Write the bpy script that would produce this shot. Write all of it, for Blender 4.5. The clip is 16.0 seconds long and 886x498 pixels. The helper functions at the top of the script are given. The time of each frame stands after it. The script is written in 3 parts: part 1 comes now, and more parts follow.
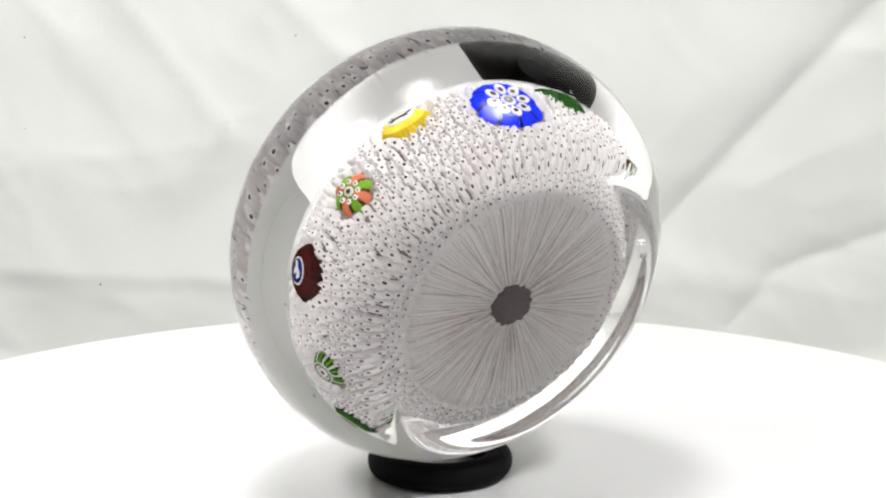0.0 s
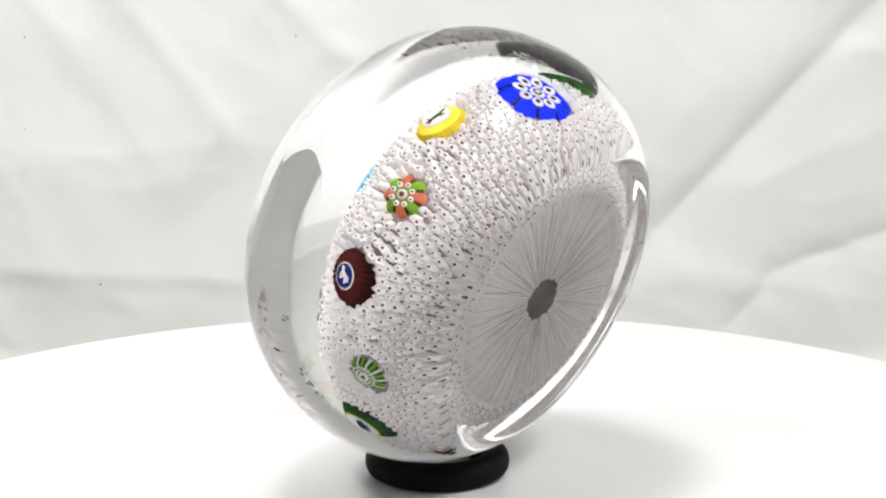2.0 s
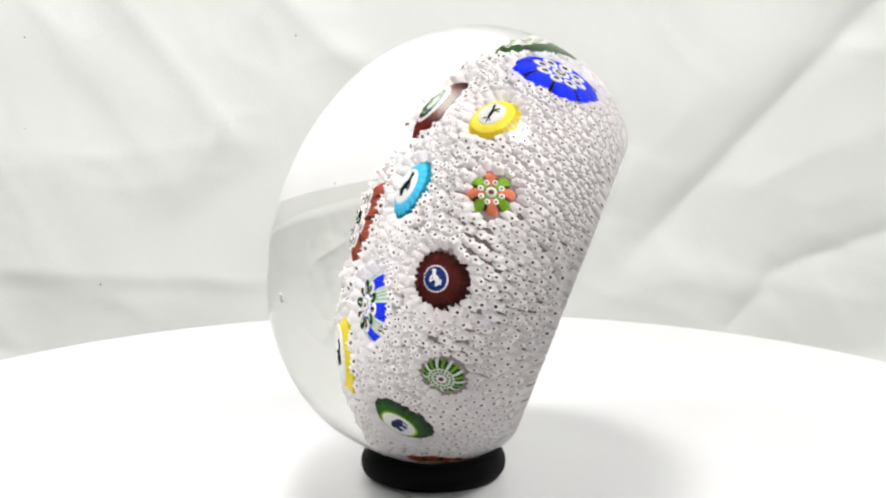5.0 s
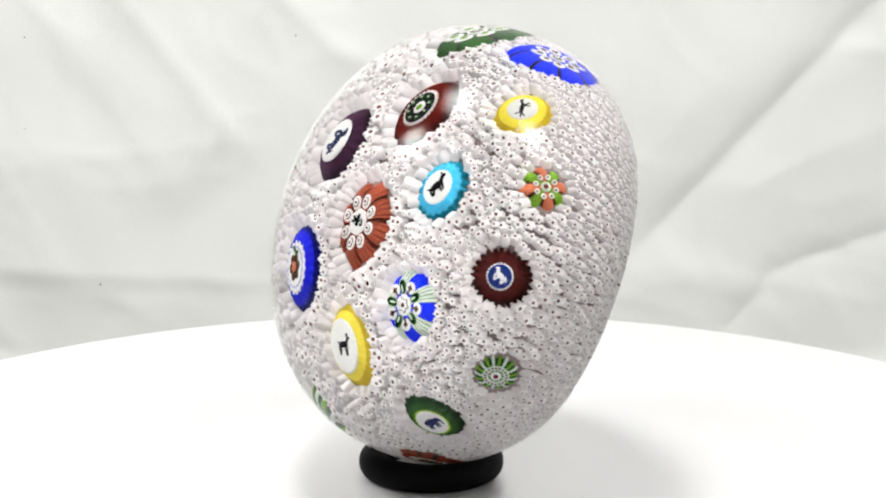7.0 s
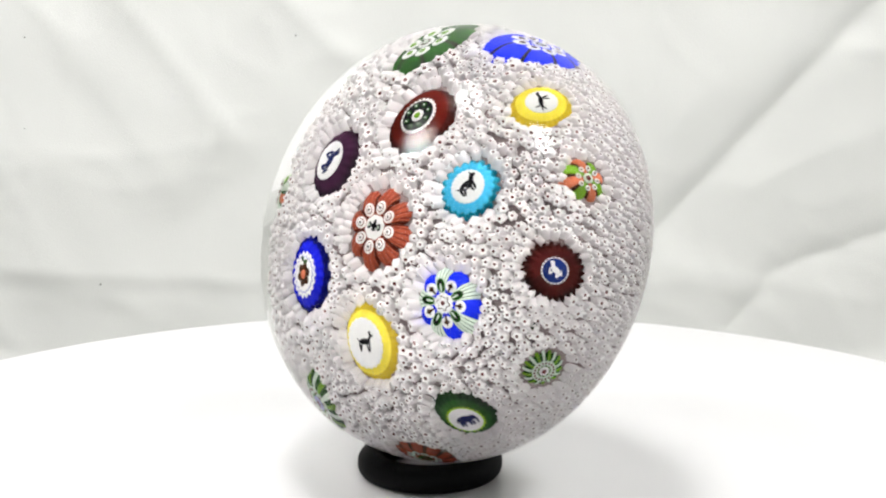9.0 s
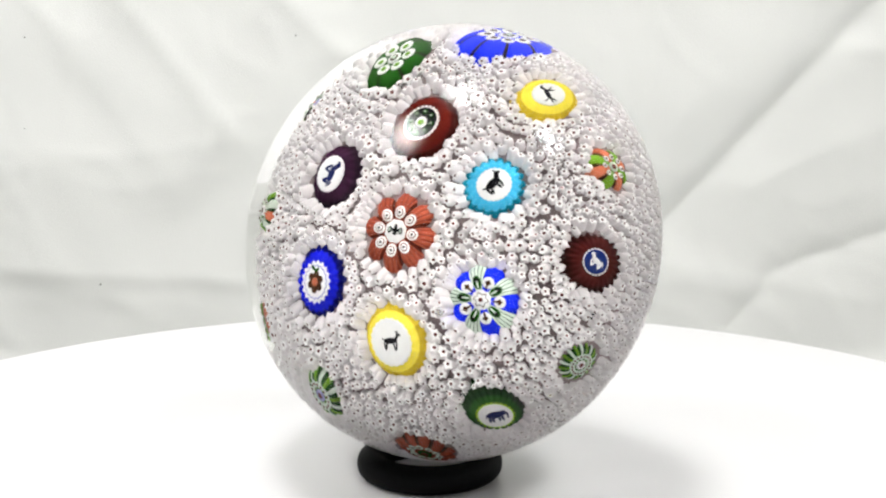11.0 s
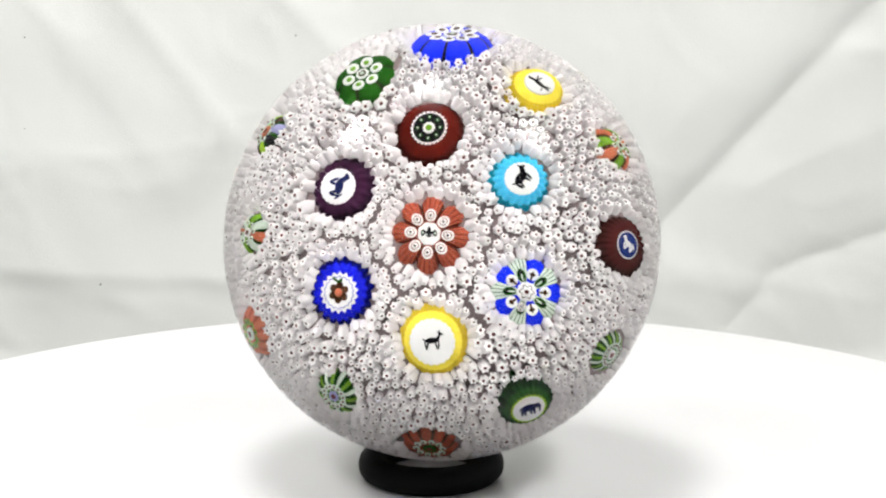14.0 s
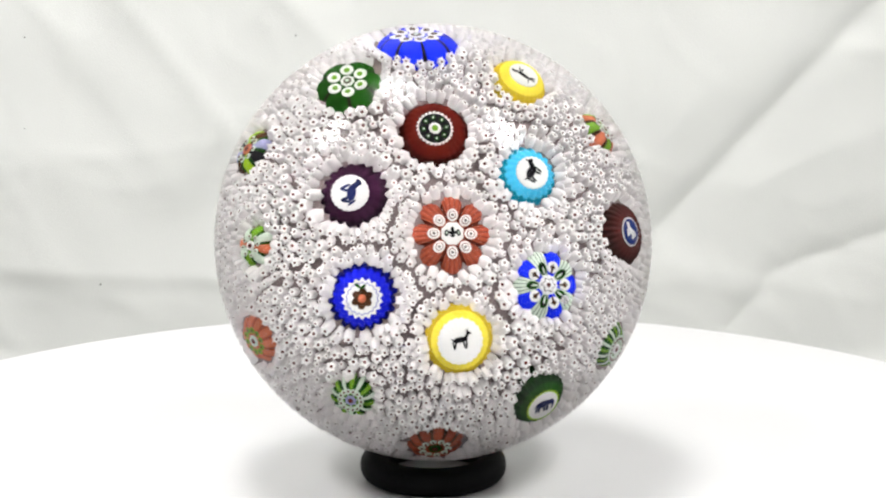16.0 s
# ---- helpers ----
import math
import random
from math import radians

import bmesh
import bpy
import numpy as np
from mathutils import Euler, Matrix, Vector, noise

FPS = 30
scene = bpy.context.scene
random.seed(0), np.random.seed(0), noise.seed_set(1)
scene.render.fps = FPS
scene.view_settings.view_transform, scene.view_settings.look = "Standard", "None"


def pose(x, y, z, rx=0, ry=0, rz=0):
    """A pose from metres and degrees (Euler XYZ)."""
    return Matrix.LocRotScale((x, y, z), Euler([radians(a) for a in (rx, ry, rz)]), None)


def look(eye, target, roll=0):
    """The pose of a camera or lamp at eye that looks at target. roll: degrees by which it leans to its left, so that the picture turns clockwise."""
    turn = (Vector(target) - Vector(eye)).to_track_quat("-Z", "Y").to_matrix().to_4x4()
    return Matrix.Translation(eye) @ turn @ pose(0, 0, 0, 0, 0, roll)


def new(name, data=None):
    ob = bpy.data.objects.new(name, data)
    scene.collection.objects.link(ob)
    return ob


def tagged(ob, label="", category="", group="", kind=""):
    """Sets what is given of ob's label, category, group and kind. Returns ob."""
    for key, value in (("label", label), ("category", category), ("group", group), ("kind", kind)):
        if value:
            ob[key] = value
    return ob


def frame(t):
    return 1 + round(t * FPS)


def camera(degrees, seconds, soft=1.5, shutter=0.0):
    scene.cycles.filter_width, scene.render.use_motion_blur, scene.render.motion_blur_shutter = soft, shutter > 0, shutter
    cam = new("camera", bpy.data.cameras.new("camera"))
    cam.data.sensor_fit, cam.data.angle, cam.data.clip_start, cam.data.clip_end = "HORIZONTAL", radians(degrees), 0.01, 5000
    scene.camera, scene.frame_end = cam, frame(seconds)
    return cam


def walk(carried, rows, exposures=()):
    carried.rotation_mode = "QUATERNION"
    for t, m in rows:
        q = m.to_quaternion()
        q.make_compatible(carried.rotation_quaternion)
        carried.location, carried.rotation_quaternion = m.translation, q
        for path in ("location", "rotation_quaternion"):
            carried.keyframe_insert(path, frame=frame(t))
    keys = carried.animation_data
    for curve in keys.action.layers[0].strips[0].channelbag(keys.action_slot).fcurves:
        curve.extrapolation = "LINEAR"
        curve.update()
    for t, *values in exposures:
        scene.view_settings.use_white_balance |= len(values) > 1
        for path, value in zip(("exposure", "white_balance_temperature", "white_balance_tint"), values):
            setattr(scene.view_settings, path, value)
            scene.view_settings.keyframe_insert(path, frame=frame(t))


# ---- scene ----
MM = 0.001
EYE = Vector((0.0, -0.277088, 0.093298))
YAW, PITCH = radians(0.179), radians(-10.404)
AIM = EYE + Vector((math.sin(YAW) * math.cos(PITCH), math.cos(YAW) * math.cos(PITCH), math.sin(PITCH)))
cam = camera(31.64, 16.0, soft=2.2)
walk(cam, [(0.0, look(EYE, AIM)), (16.0, look(EYE, AIM))], exposures=[(0.0, 0.19), (16.0, 0.19)])

SPIN = 9.823  # degrees a second, anticlockwise from above

LAG = ((0.0, 0.77), (2.0, -0.35), (4.0, -0.66), (6.5, -0.12), (9.0, 0.20), (12.0, 0.01), (16.0, 0.12))  # degrees by which the motor runs ahead or behind

# thick glass: light bounces many times inside it
scene.cycles.max_bounces, scene.cycles.glossy_bounces, scene.cycles.transmission_bounces = 24, 14, 20
scene.cycles.diffuse_bounces = 10

# ---- light ----
world = bpy.data.worlds.new("room_air")
scene.world = world
world.use_nodes = True
world.node_tree.nodes["Background"].inputs[0].default_value = (0.9, 0.95, 1.0, 1)
world.node_tree.nodes["Background"].inputs[1].default_value = 0.12


def softbox(eye, target, width, depth, watts):
    data = bpy.data.lights.new("softbox_light", "AREA")
    data.shape, data.size, data.size_y, data.energy = "ELLIPSE", width, depth, watts
    data.color = (1.0, 0.985, 0.965)
    data.use_nodes = True
    nt = data.node_tree
    glow = next(n for n in nt.nodes if n.type == "EMISSION")
    spot = nt.nodes.new("ShaderNodeNewGeometry")
    far = nt.nodes.new("ShaderNodeVectorMath")
    far.operation = "DISTANCE"
    far.inputs[1].default_value = (0.5, 0.5, 0.0)
    fade = nt.nodes.new("ShaderNodeMapRange")
    fade.interpolation_type = "SMOOTHSTEP"
    for key, value in (("From Min", 0.02), ("From Max", 0.5), ("To Min", 1.0), ("To Max", 0.0)):
        fade.inputs[key].default_value = value
    nt.links.new(spot.outputs["Parametric"], far.inputs[0])
    nt.links.new(far.outputs["Value"], fade.inputs["Value"])
    fall = nt.nodes.new("ShaderNodeMath")
    fall.operation = "POWER"
    fall.inputs[1].default_value = 1.8
    peak = nt.nodes.new("ShaderNodeMath")
    peak.operation = "MULTIPLY"
    peak.inputs[1].default_value = 4.6
    nt.links.new(fade.outputs[0], fall.inputs[0])
    nt.links.new(fall.outputs[0], peak.inputs[0])
    nt.links.new(peak.outputs[0], glow.inputs["Strength"])
    lamp = new("softbox_light", data)
    lamp.matrix_world = look(eye, target)
    return lamp


HEART = Vector((0, 0, 0.045))
softbox(HEART + 0.62 * Vector((-0.15, -0.06, 0.987)), HEART, 0.36, 0.28, 4.0)
softbox(HEART + 0.62 * Vector((-0.58, -0.22, 0.784)), HEART, 0.27, 0.28, 4.0)
softbox(HEART + 0.62 * Vector((0.50, -0.30, 0.812)), HEART, 0.26, 0.29, 4.1)


# ---- materials ----
def material(name, colour, rough=0.5, scale=200.0, vary=0.08, bump=0.0, bump_scale=600.0, metal=0.0, specular=0.5, island=0.0, single=0.0, coat=0.0):
    """A surface with grain at two scales, a little relief, and a spread from piece to piece."""
    m = bpy.data.materials.new(name)
    m.use_nodes = True
    nt = m.node_tree
    b = nt.nodes["Principled BSDF"]
    b.inputs["Roughness"].default_value = rough
    b.inputs["Metallic"].default_value = metal
    b.inputs["Specular IOR Level"].default_value = specular
    b.inputs["Coat Weight"].default_value = coat
    co = nt.nodes.new("ShaderNodeTexCoord")
    big = nt.nodes.new("ShaderNodeTexNoise")
    big.inputs["Scale"].default_value = scale * 0.2
    fine = nt.nodes.new("ShaderNodeTexNoise")
    fine.inputs["Scale"].default_value = scale
    fine.inputs["Detail"].default_value = 4
    nt.links.new(co.outputs["Object"], big.inputs["Vector"])
    nt.links.new(co.outputs["Object"], fine.inputs["Vector"])
    add = nt.nodes.new("ShaderNodeMath")
    add.operation = "ADD"
    nt.links.new(big.outputs["Fac"], add.inputs[0])
    nt.links.new(fine.outputs["Fac"], add.inputs[1])
    last = add.outputs[0]
    span = [1.0, vary]
    for kind, amount in (("island", island), ("single", single)):
        if amount:
            src = nt.nodes.new("ShaderNodeNewGeometry" if kind == "island" else "ShaderNodeObjectInfo")
            mul = nt.nodes.new("ShaderNodeMath")
            mul.operation = "MULTIPLY_ADD"
            nt.links.new(src.outputs["Random Per Island" if kind == "island" else "Random"], mul.inputs[0])
            mul.inputs[1].default_value = amount / max(vary, 1e-3)
            nt.links.new(last, mul.inputs[2])
            last = mul.outputs[0]
            span[1] += amount * 0.5
    low = [max(c * (1 - span[1]), 0) for c in colour]
    high = [min(c * (1 + span[1]), 1) for c in colour]
    rng = nt.nodes.new("ShaderNodeMapRange")
    rng.inputs["From Min"].default_value = 0.55
    rng.inputs["From Max"].default_value = 1.45 + (island + single) / max(vary, 1e-3)
    nt.links.new(last, rng.inputs["Value"])
    mix = nt.nodes.new("ShaderNodeMix")
    mix.data_type = "RGBA"
    nt.links.new(rng.outputs[0], mix.inputs["Factor"])
    mix.inputs[6].default_value, mix.inputs[7].default_value = (*low, 1), (*high, 1)
    nt.links.new(mix.outputs[2], b.inputs["Base Color"])
    if bump:
        grain = nt.nodes.new("ShaderNodeTexNoise")
        grain.inputs["Scale"].default_value = bump_scale
        grain.inputs["Detail"].default_value = 5
        nt.links.new(co.outputs["Object"], grain.inputs["Vector"])
        bp = nt.nodes.new("ShaderNodeBump")
        bp.inputs["Strength"].default_value = bump
        bp.inputs["Distance"].default_value = 0.0005
        nt.links.new(grain.outputs["Fac"], bp.inputs["Height"])
        nt.links.new(bp.outputs["Normal"], b.inputs["Normal"])
    return m


def clear_glass(name, ior):
    """Refracting glass with a polished surface."""
    m = bpy.data.materials.new(name)
    m.use_nodes = True
    nt = m.node_tree
    nt.nodes.remove(nt.nodes["Principled BSDF"])
    bend = nt.nodes.new("ShaderNodeBsdfRefraction")
    bend.inputs["IOR"].default_value, bend.inputs["Roughness"].default_value = ior, 0.0
    bend.inputs["Color"].default_value = (0.966, 0.964, 0.957, 1)
    gloss = nt.nodes.new("ShaderNodeBsdfGlossy")
    gloss.inputs["Roughness"].default_value = 0.0
    gloss.inputs["Color"].default_value = (1.0, 1.0, 1.0, 1)
    edge = nt.nodes.new("ShaderNodeFresnel")
    edge.inputs["IOR"].default_value = ior
    polish = nt.nodes.new("ShaderNodeMath")
    polish.operation = "POWER"
    polish.inputs[1].default_value = 1.6
    mix = nt.nodes.new("ShaderNodeMixShader")
    nt.links.new(edge.outputs[0], polish.inputs[0])
    nt.links.new(polish.outputs[0], mix.inputs[0])
    nt.links.new(bend.outputs[0], mix.inputs[1])
    nt.links.new(gloss.outputs[0], mix.inputs[2])
    nt.links.new(mix.outputs[0], nt.nodes["Material Output"].inputs["Surface"])
    return m


LEAD_GLASS = clear_glass("lead_glass", 1.592)
STAR_WHITE = material("star_white_glass", (0.95, 0.93, 0.935), 1.0, 900, 0.03, island=0.04, single=0.04, specular=0.0)
MILK = material("milk_white_glass", (0.86, 0.825, 0.84), 1.0, 900, 0.06, island=0.07, single=0.07, specular=0.0)
STEM = material("milk_white_stem", (0.99, 0.955, 0.95), 1.0, 1500, 0.06, island=0.1, specular=0.0)
STEM_DARK = material("grey_violet_stem", (0.52, 0.45, 0.455), 1.0, 1500, 0.2, island=0.5, specular=0.0)
STEM_PINK = material("pinkish_stem", (0.62, 0.42, 0.38), 1.0, 1500, 0.2, island=0.3, specular=0.0)
# grey ground of the bed, darkened to paint in the shade between rods
GROUND_SHADE = material("grey_clear_ground", (0.27, 0.215, 0.22), 1.0, 500, 0.2, specular=0.0)
OXBLOOD = material("oxblood_core", (0.13, 0.028, 0.025), 1.0, 900, 0.1, island=0.3, single=0.3, specular=0.0)
WHITE = material("white_glass", (0.86, 0.86, 0.86), 1.0, 900, 0.04, specular=0.0)
BLACK = material("black_glass", (0.012, 0.011, 0.014), 1.0, 900, 0.1, specular=0.0)
INK = material("ink_blue_glass", (0.015, 0.02, 0.09), 1.0, 900, 0.1, specular=0.0)
YELLOW = material("yellow_glass", (0.83, 0.70, 0.075), 1.0, 700, 0.15, specular=0.0)
OCHRE = material("ochre_glass", (0.55, 0.40, 0.03), 1.0, 700, 0.2, specular=0.0)
TURQUOISE = material("turquoise_glass", (0.06, 0.45, 0.72), 1.0, 700, 0.15, specular=0.0)
PURPLE = material("aubergine_glass", (0.04, 0.012, 0.034), 1.0, 700, 0.2, specular=0.0)
MAROON = material("maroon_glass", (0.06, 0.009, 0.008), 1.0, 700, 0.25, specular=0.0)
RUBY = material("ruby_brown_glass", (0.085, 0.009, 0.006), 1.0, 700, 0.25, specular=0.0)
TERRACOTTA = material("terracotta_glass", (0.34, 0.075, 0.042), 1.0, 1500, 0.25, specular=0.0)
COBALT = material("cobalt_glass", (0.012, 0.03, 0.78), 1.0, 900, 0.15, specular=0.0)
NAVY = material("deep_blue_glass", (0.01, 0.014, 0.55), 1.0, 900, 0.2, specular=0.0)
MIDBLUE = material("mid_blue_glass", (0.010, 0.024, 0.16), 1.0, 900, 0.2, specular=0.0)
GREEN = material("bottle_green_glass", (0.014, 0.075, 0.008), 1.0, 900, 0.25, specular=0.0)
LEAF = material("leaf_green_glass", (0.17, 0.36, 0.03), 1.0, 900, 0.2, specular=0.0)
LIME = material("lime_glass", (0.36, 0.60, 0.03), 1.0, 900, 0.15, specular=0.0)
PALE = material("pale_green_glass", (0.64, 0.74, 0.64), 1.0, 900, 0.15, specular=0.0)
CORAL = material("coral_glass", (0.60, 0.17, 0.09), 1.0, 900, 0.2, specular=0.0)
BROWN = material("umber_glass", (0.07, 0.03, 0.015), 1.0, 900, 0.2, specular=0.0)
LILAC = material("lilac_glass", (0.36, 0.36, 0.62), 1.0, 900, 0.2, specular=0.0)
TERRA_LINE = material("terracotta_line", (0.16, 0.025, 0.018), 1.0, 900, 0.2, specular=0.0)
GREY_LINE = material("grey_green_line", (0.16, 0.24, 0.17), 1.0, 900, 0.2, specular=0.0)
# dark outer rims of the canes, with the shaded gap around them painted in
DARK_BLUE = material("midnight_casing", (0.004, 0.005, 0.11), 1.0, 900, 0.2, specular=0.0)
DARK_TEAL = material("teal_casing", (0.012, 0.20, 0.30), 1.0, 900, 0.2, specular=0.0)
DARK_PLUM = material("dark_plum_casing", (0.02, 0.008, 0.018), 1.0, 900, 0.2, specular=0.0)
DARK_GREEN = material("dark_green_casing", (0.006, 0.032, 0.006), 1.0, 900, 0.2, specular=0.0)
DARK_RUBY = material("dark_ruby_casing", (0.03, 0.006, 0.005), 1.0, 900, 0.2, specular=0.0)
DARK_TERRA = material("dark_terracotta_edge", (0.075, 0.014, 0.009), 1.0, 900, 0.2, specular=0.0)
NIGHT = material("blackish_edge", (0.02, 0.012, 0.012), 1.0, 900, 0.2, specular=0.0)
PONTIL = material("grey_violet_pontil", (0.15, 0.115, 0.122), 0.9, 900, 0.3, bump=0.5, bump_scale=1500)
RUBBER = material("black_rubber", (0.005, 0.005, 0.0055), 0.62, 900, 0.2, bump=0.15, bump_scale=3000, specular=0.05)
ACRYLIC = material("white_acrylic", (0.475, 0.475, 0.48), 0.3, 40, 0.015, specular=0.4)
CLOTH = material("white_cotton_cloth", (0.462, 0.469, 0.456), 0.9, 25, 0.03, bump=0.25, bump_scale=1800, specular=0.1)
LINT = material("dark_lint", (0.06, 0.05, 0.045), 0.9, 900, 0.2)
WALL_WHITE = material("white_wall_paint", (0.86, 0.86, 0.85), 0.8, 8, 0.03, bump=0.2, bump_scale=300)
PLASTER = material("grey_wall_paint", (0.5, 0.5, 0.5), 0.8, 8, 0.06, bump=0.2, bump_scale=300)
TABLE = material("pale_table_laminate", (0.6, 0.6, 0.58), 0.5, 30, 0.05)


# ---- building ----
def smooth(me, on=True):
    me.polygons.foreach_set("use_smooth", [on] * len(me.polygons))
    me.update()


def mesh_of(name, verts, faces, mats, slots=None, shade=True):
    me = bpy.data.meshes.new(name)
    me.from_pydata([tuple(v) for v in verts], [], faces)
    for m in mats:
        me.materials.append(m)
    if slots is not None:
        me.polygons.foreach_set("material_index", slots)
    smooth(me, shade)
    return me


def part(name, me, parent, m=None, label=""):
    ob = new(name, me)
    ob.parent = parent
    if m is not None:
        ob.matrix_local = m
    return tagged(ob, label) if label else ob


def lathe(profile, n, closed=False, flute=None):
    """Verts and quads of a turned profile of (radius, height); flute(a, i) scales the radius at angle a on ring i."""
    verts, faces = [], []
    for i, (r, z) in enumerate(profile):
        for k in range(n):
            a = 2 * math.pi * k / n
            q = r * (flute(a, i) if flute else 1)
            verts.append((q * math.cos(a), q * math.sin(a), z))
    rows = len(profile)
    for i in range(rows if closed else rows - 1):
        j = (i + 1) % rows
        for k in range(n):
            l = (k + 1) % n
            faces.append((i * n + k, i * n + l, j * n + l, j * n + k))
    return verts, faces


# ---- the room, the table and the cloth ----
def box(name, lo, hi, mat, label, category):
    bm = bmesh.new()
    bmesh.ops.create_cube(bm, size=1)
    for v in bm.verts:
        v.co = Vector([lo[i] + (v.co[i] + 0.5) * (hi[i] - lo[i]) for i in range(3)])
    me = bpy.data.meshes.new(name)
    bm.to_mesh(me)
    bm.free()
    me.materials.append(mat)
    return tagged(new(name, me), label, category, kind="structure")


DROP = -0.075  # the table top under the turntable
# an invented room, out of view, that closes the place around
box("floor", (-1.5, -0.9, -0.91), (0.8, 1.6, -0.84), PLASTER, "plain grey floor of the studio room", "floor")
box("ceiling", (-1.5, -0.9, 1.60), (0.8, 1.6, 1.67), PLASTER, "plain grey ceiling of the studio room", "ceiling")
box("wall_north", (-1.5, 1.6, -0.84), (0.8, 1.7, 1.60), PLASTER, "plain grey wall behind the cloth", "wall")
# white walls added as reflectors, to fill shadows and brighten the glass base
box("wall_south", (-1.5, -1.0, -0.84), (0.8, -0.9, 1.60), WALL_WHITE, "unseen white wall behind the camera, added to bounce light", "wall")
box("wall_east", (0.8, -1.0, -0.84), (0.9, 1.7, 1.60), WALL_WHITE, "unseen white side wall, added to bounce light", "wall")
box("wall_west", (-1.6, -1.0, -0.84), (-1.5, 1.7, 1.60), WALL_WHITE, "unseen white side wall, added to bounce light", "wall")


def make_table():
    t = tagged(new("table"), "pale laminate table under the white cloth", "table")
    t.location = (0, 0, DROP - 0.006)
    bm = bmesh.new()
    bmesh.ops.create_cube(bm, size=1, matrix=Matrix.Translation((-0.3, 0.05, -0.014)) @ Matrix.Diagonal((2.04, 0.9, 0.028, 1)))
    bmesh.ops.bevel(bm, geom=bm.edges[:], offset=0.004, segments=2, affect="EDGES")
    me = bpy.data.meshes.new("tabletop")
    bm.to_mesh(me)
    bm.free()
    me.materials.append(TABLE)
    part("tabletop", me, t)
    leg = mesh_of("leg", *lathe([(0.0005, 0), (0.022, 0), (0.026, 0.7), (0.026, 0.728)], 16), [TABLE])
    for x in (-1.28, 0.68):
        for y in (-0.34, 0.44):
            part("leg", leg, t, Matrix.Translation((x, y, -0.756)))


make_table()


def seg(x, z, x0, z0, x1, z1):
    """Signed distance across and share along a fold line."""
    dx, dz = x1 - x0, z1 - z0
    n = math.hypot(dx, dz)
    return ((x - x0) * dz - (z - z0) * dx) / n, ((x - x0) * dx + (z - z0) * dz) / n / n


def px(x, y):
    """A place on the hanging cloth, in metres across and up."""
    return (x - 784) * 0.0002285, 0.0795 - 0.000229 * y


# fold lines: ends, height, width on either side, all in metres
FOLDS = [
    (*px(1530, 20), *px(1165, 410), -0.0060, 0.020, 0.007),
    (*px(1600, 405), *px(1385, 480), -0.0045, 0.012, 0.006),
    (*px(1370, 505), *px(1300, 585), -0.0028, 0.006, 0.004),
    (*px(1568, 90), *px(1440, 100), 0.0022, 0.008, 0.006),
    (*px(225, -15), *px(425, 235), 0.0050, 0.007, 0.022),
    (*px(490, -20), *px(640, 110), 0.0045, 0.008, 0.020),
    (*px(80, 0), *px(300, 300), 0.0030, 0.020, 0.020),
    (*px(0, 300), *px(420, 250), 0.0022, 0.012, 0.018),
    (*px(1160, -20), *px(1130, 200), 0.0030, 0.010, 0.020),
    (*px(1250, 160), *px(1110, 330), 0.0022, 0.010, 0.012),
    (*px(1500, 250), *px(1330, 330), 0.0025, 0.010, 0.010),
    (*px(0, 480), *px(430, 500), 0.0030, 0.020, 0.006),
    (*px(1200, 470), *px(1568, 540), 0.0022, 0.010, 0.010),
    (*px(-80, 130), *px(120, 480), 0.0035, 0.020, 0.014),
]


def fold_height(x, z):
    h = 0.0
    for x0, z0, x1, z1, high, left, right in FOLDS:
        d, s = seg(x, z, x0, z0, x1, z1)
        w = left if d < 0 else right
        fade = max(0.0, min(1.0, (s + 0.25) / 0.3)) * max(0.0, min(1.0, (1.25 - s) / 0.3))
        h += high * fade * math.exp(-abs(d) / w) if abs(d) < 6 * w else 0.0
    for k, (u, v, high) in enumerate(((14.0, 9.0, 0.0012), (26.0, 31.0, 0.0007))):
        w = noise.noise(Vector((x * u + z * v, z * u - x * v * 0.6, 7.7 * k)))
        h += high * (1 - min(1.0, abs(w) * 3.2)) ** 2
    h = 0.62 * h + 0.004 * noise.noise(Vector((x * 9, z * 7, 1.3))) + 0.0012 * noise.noise(Vector((x * 38 + z * 20, z * 30, 4.1)))
    return h


def make_cloth():
    """One white sheet: flat on the table, swept up and hung behind."""
    rows = []
    y = -0.33
    while y < 0.338:
        rows.append((y, DROP, 0.0))
        y += 0.012 if y > 0.1 else 0.03
    for k in range(9):
        a = k / 8 * math.pi / 2
        rows.append((0.338 + 0.012 * math.sin(a), DROP + 0.012 - 0.012 * math.cos(a), k / 8))
    z = DROP + 0.0142
    while z < 0.75:
        rows.append((0.35, z, 1.0))
        z += 0.0022 if z < 0.1 else 0.02
    xs = [-1.30 + 0.05 * i for i in range(12)] + [-0.7 + 0.02 * i for i in range(25)] + [-0.215 + 0.0025 * i for i in range(173)] + [0.22 + 0.02 * i for i in range(25)]
    verts, faces = [], []
    for y, z, up in rows:
        for x in xs:
            h = fold_height(x, z if up > 0 else DROP - (0.35 - y) * 0.3)
            lay = max(0.0, h) * (0.55 if abs(x) > 0.12 or y > 0.16 else 0.0) * max(0.0, min(1.0, (math.hypot(x, y) - 0.15) / 0.05))
            verts.append((x, y - h * up, z + (1 - up) * lay))
    n = len(xs)
    for i in range(len(rows) - 1):
        for k in range(n - 1):
            faces.append((i * n + k, i * n + k + 1, (i + 1) * n + k + 1, (i + 1) * n + k))
    ob = new("backdrop_cloth", mesh_of("backdrop_cloth", verts, faces, [CLOTH]))
    mod = ob.modifiers.new("thickness", "SOLIDIFY")
    mod.thickness, mod.offset = 0.0012, 1.0
    return tagged(ob, "creased white cotton backdrop cloth swept up behind the turntable", "backdrop cloth", kind="structure")


make_cloth()


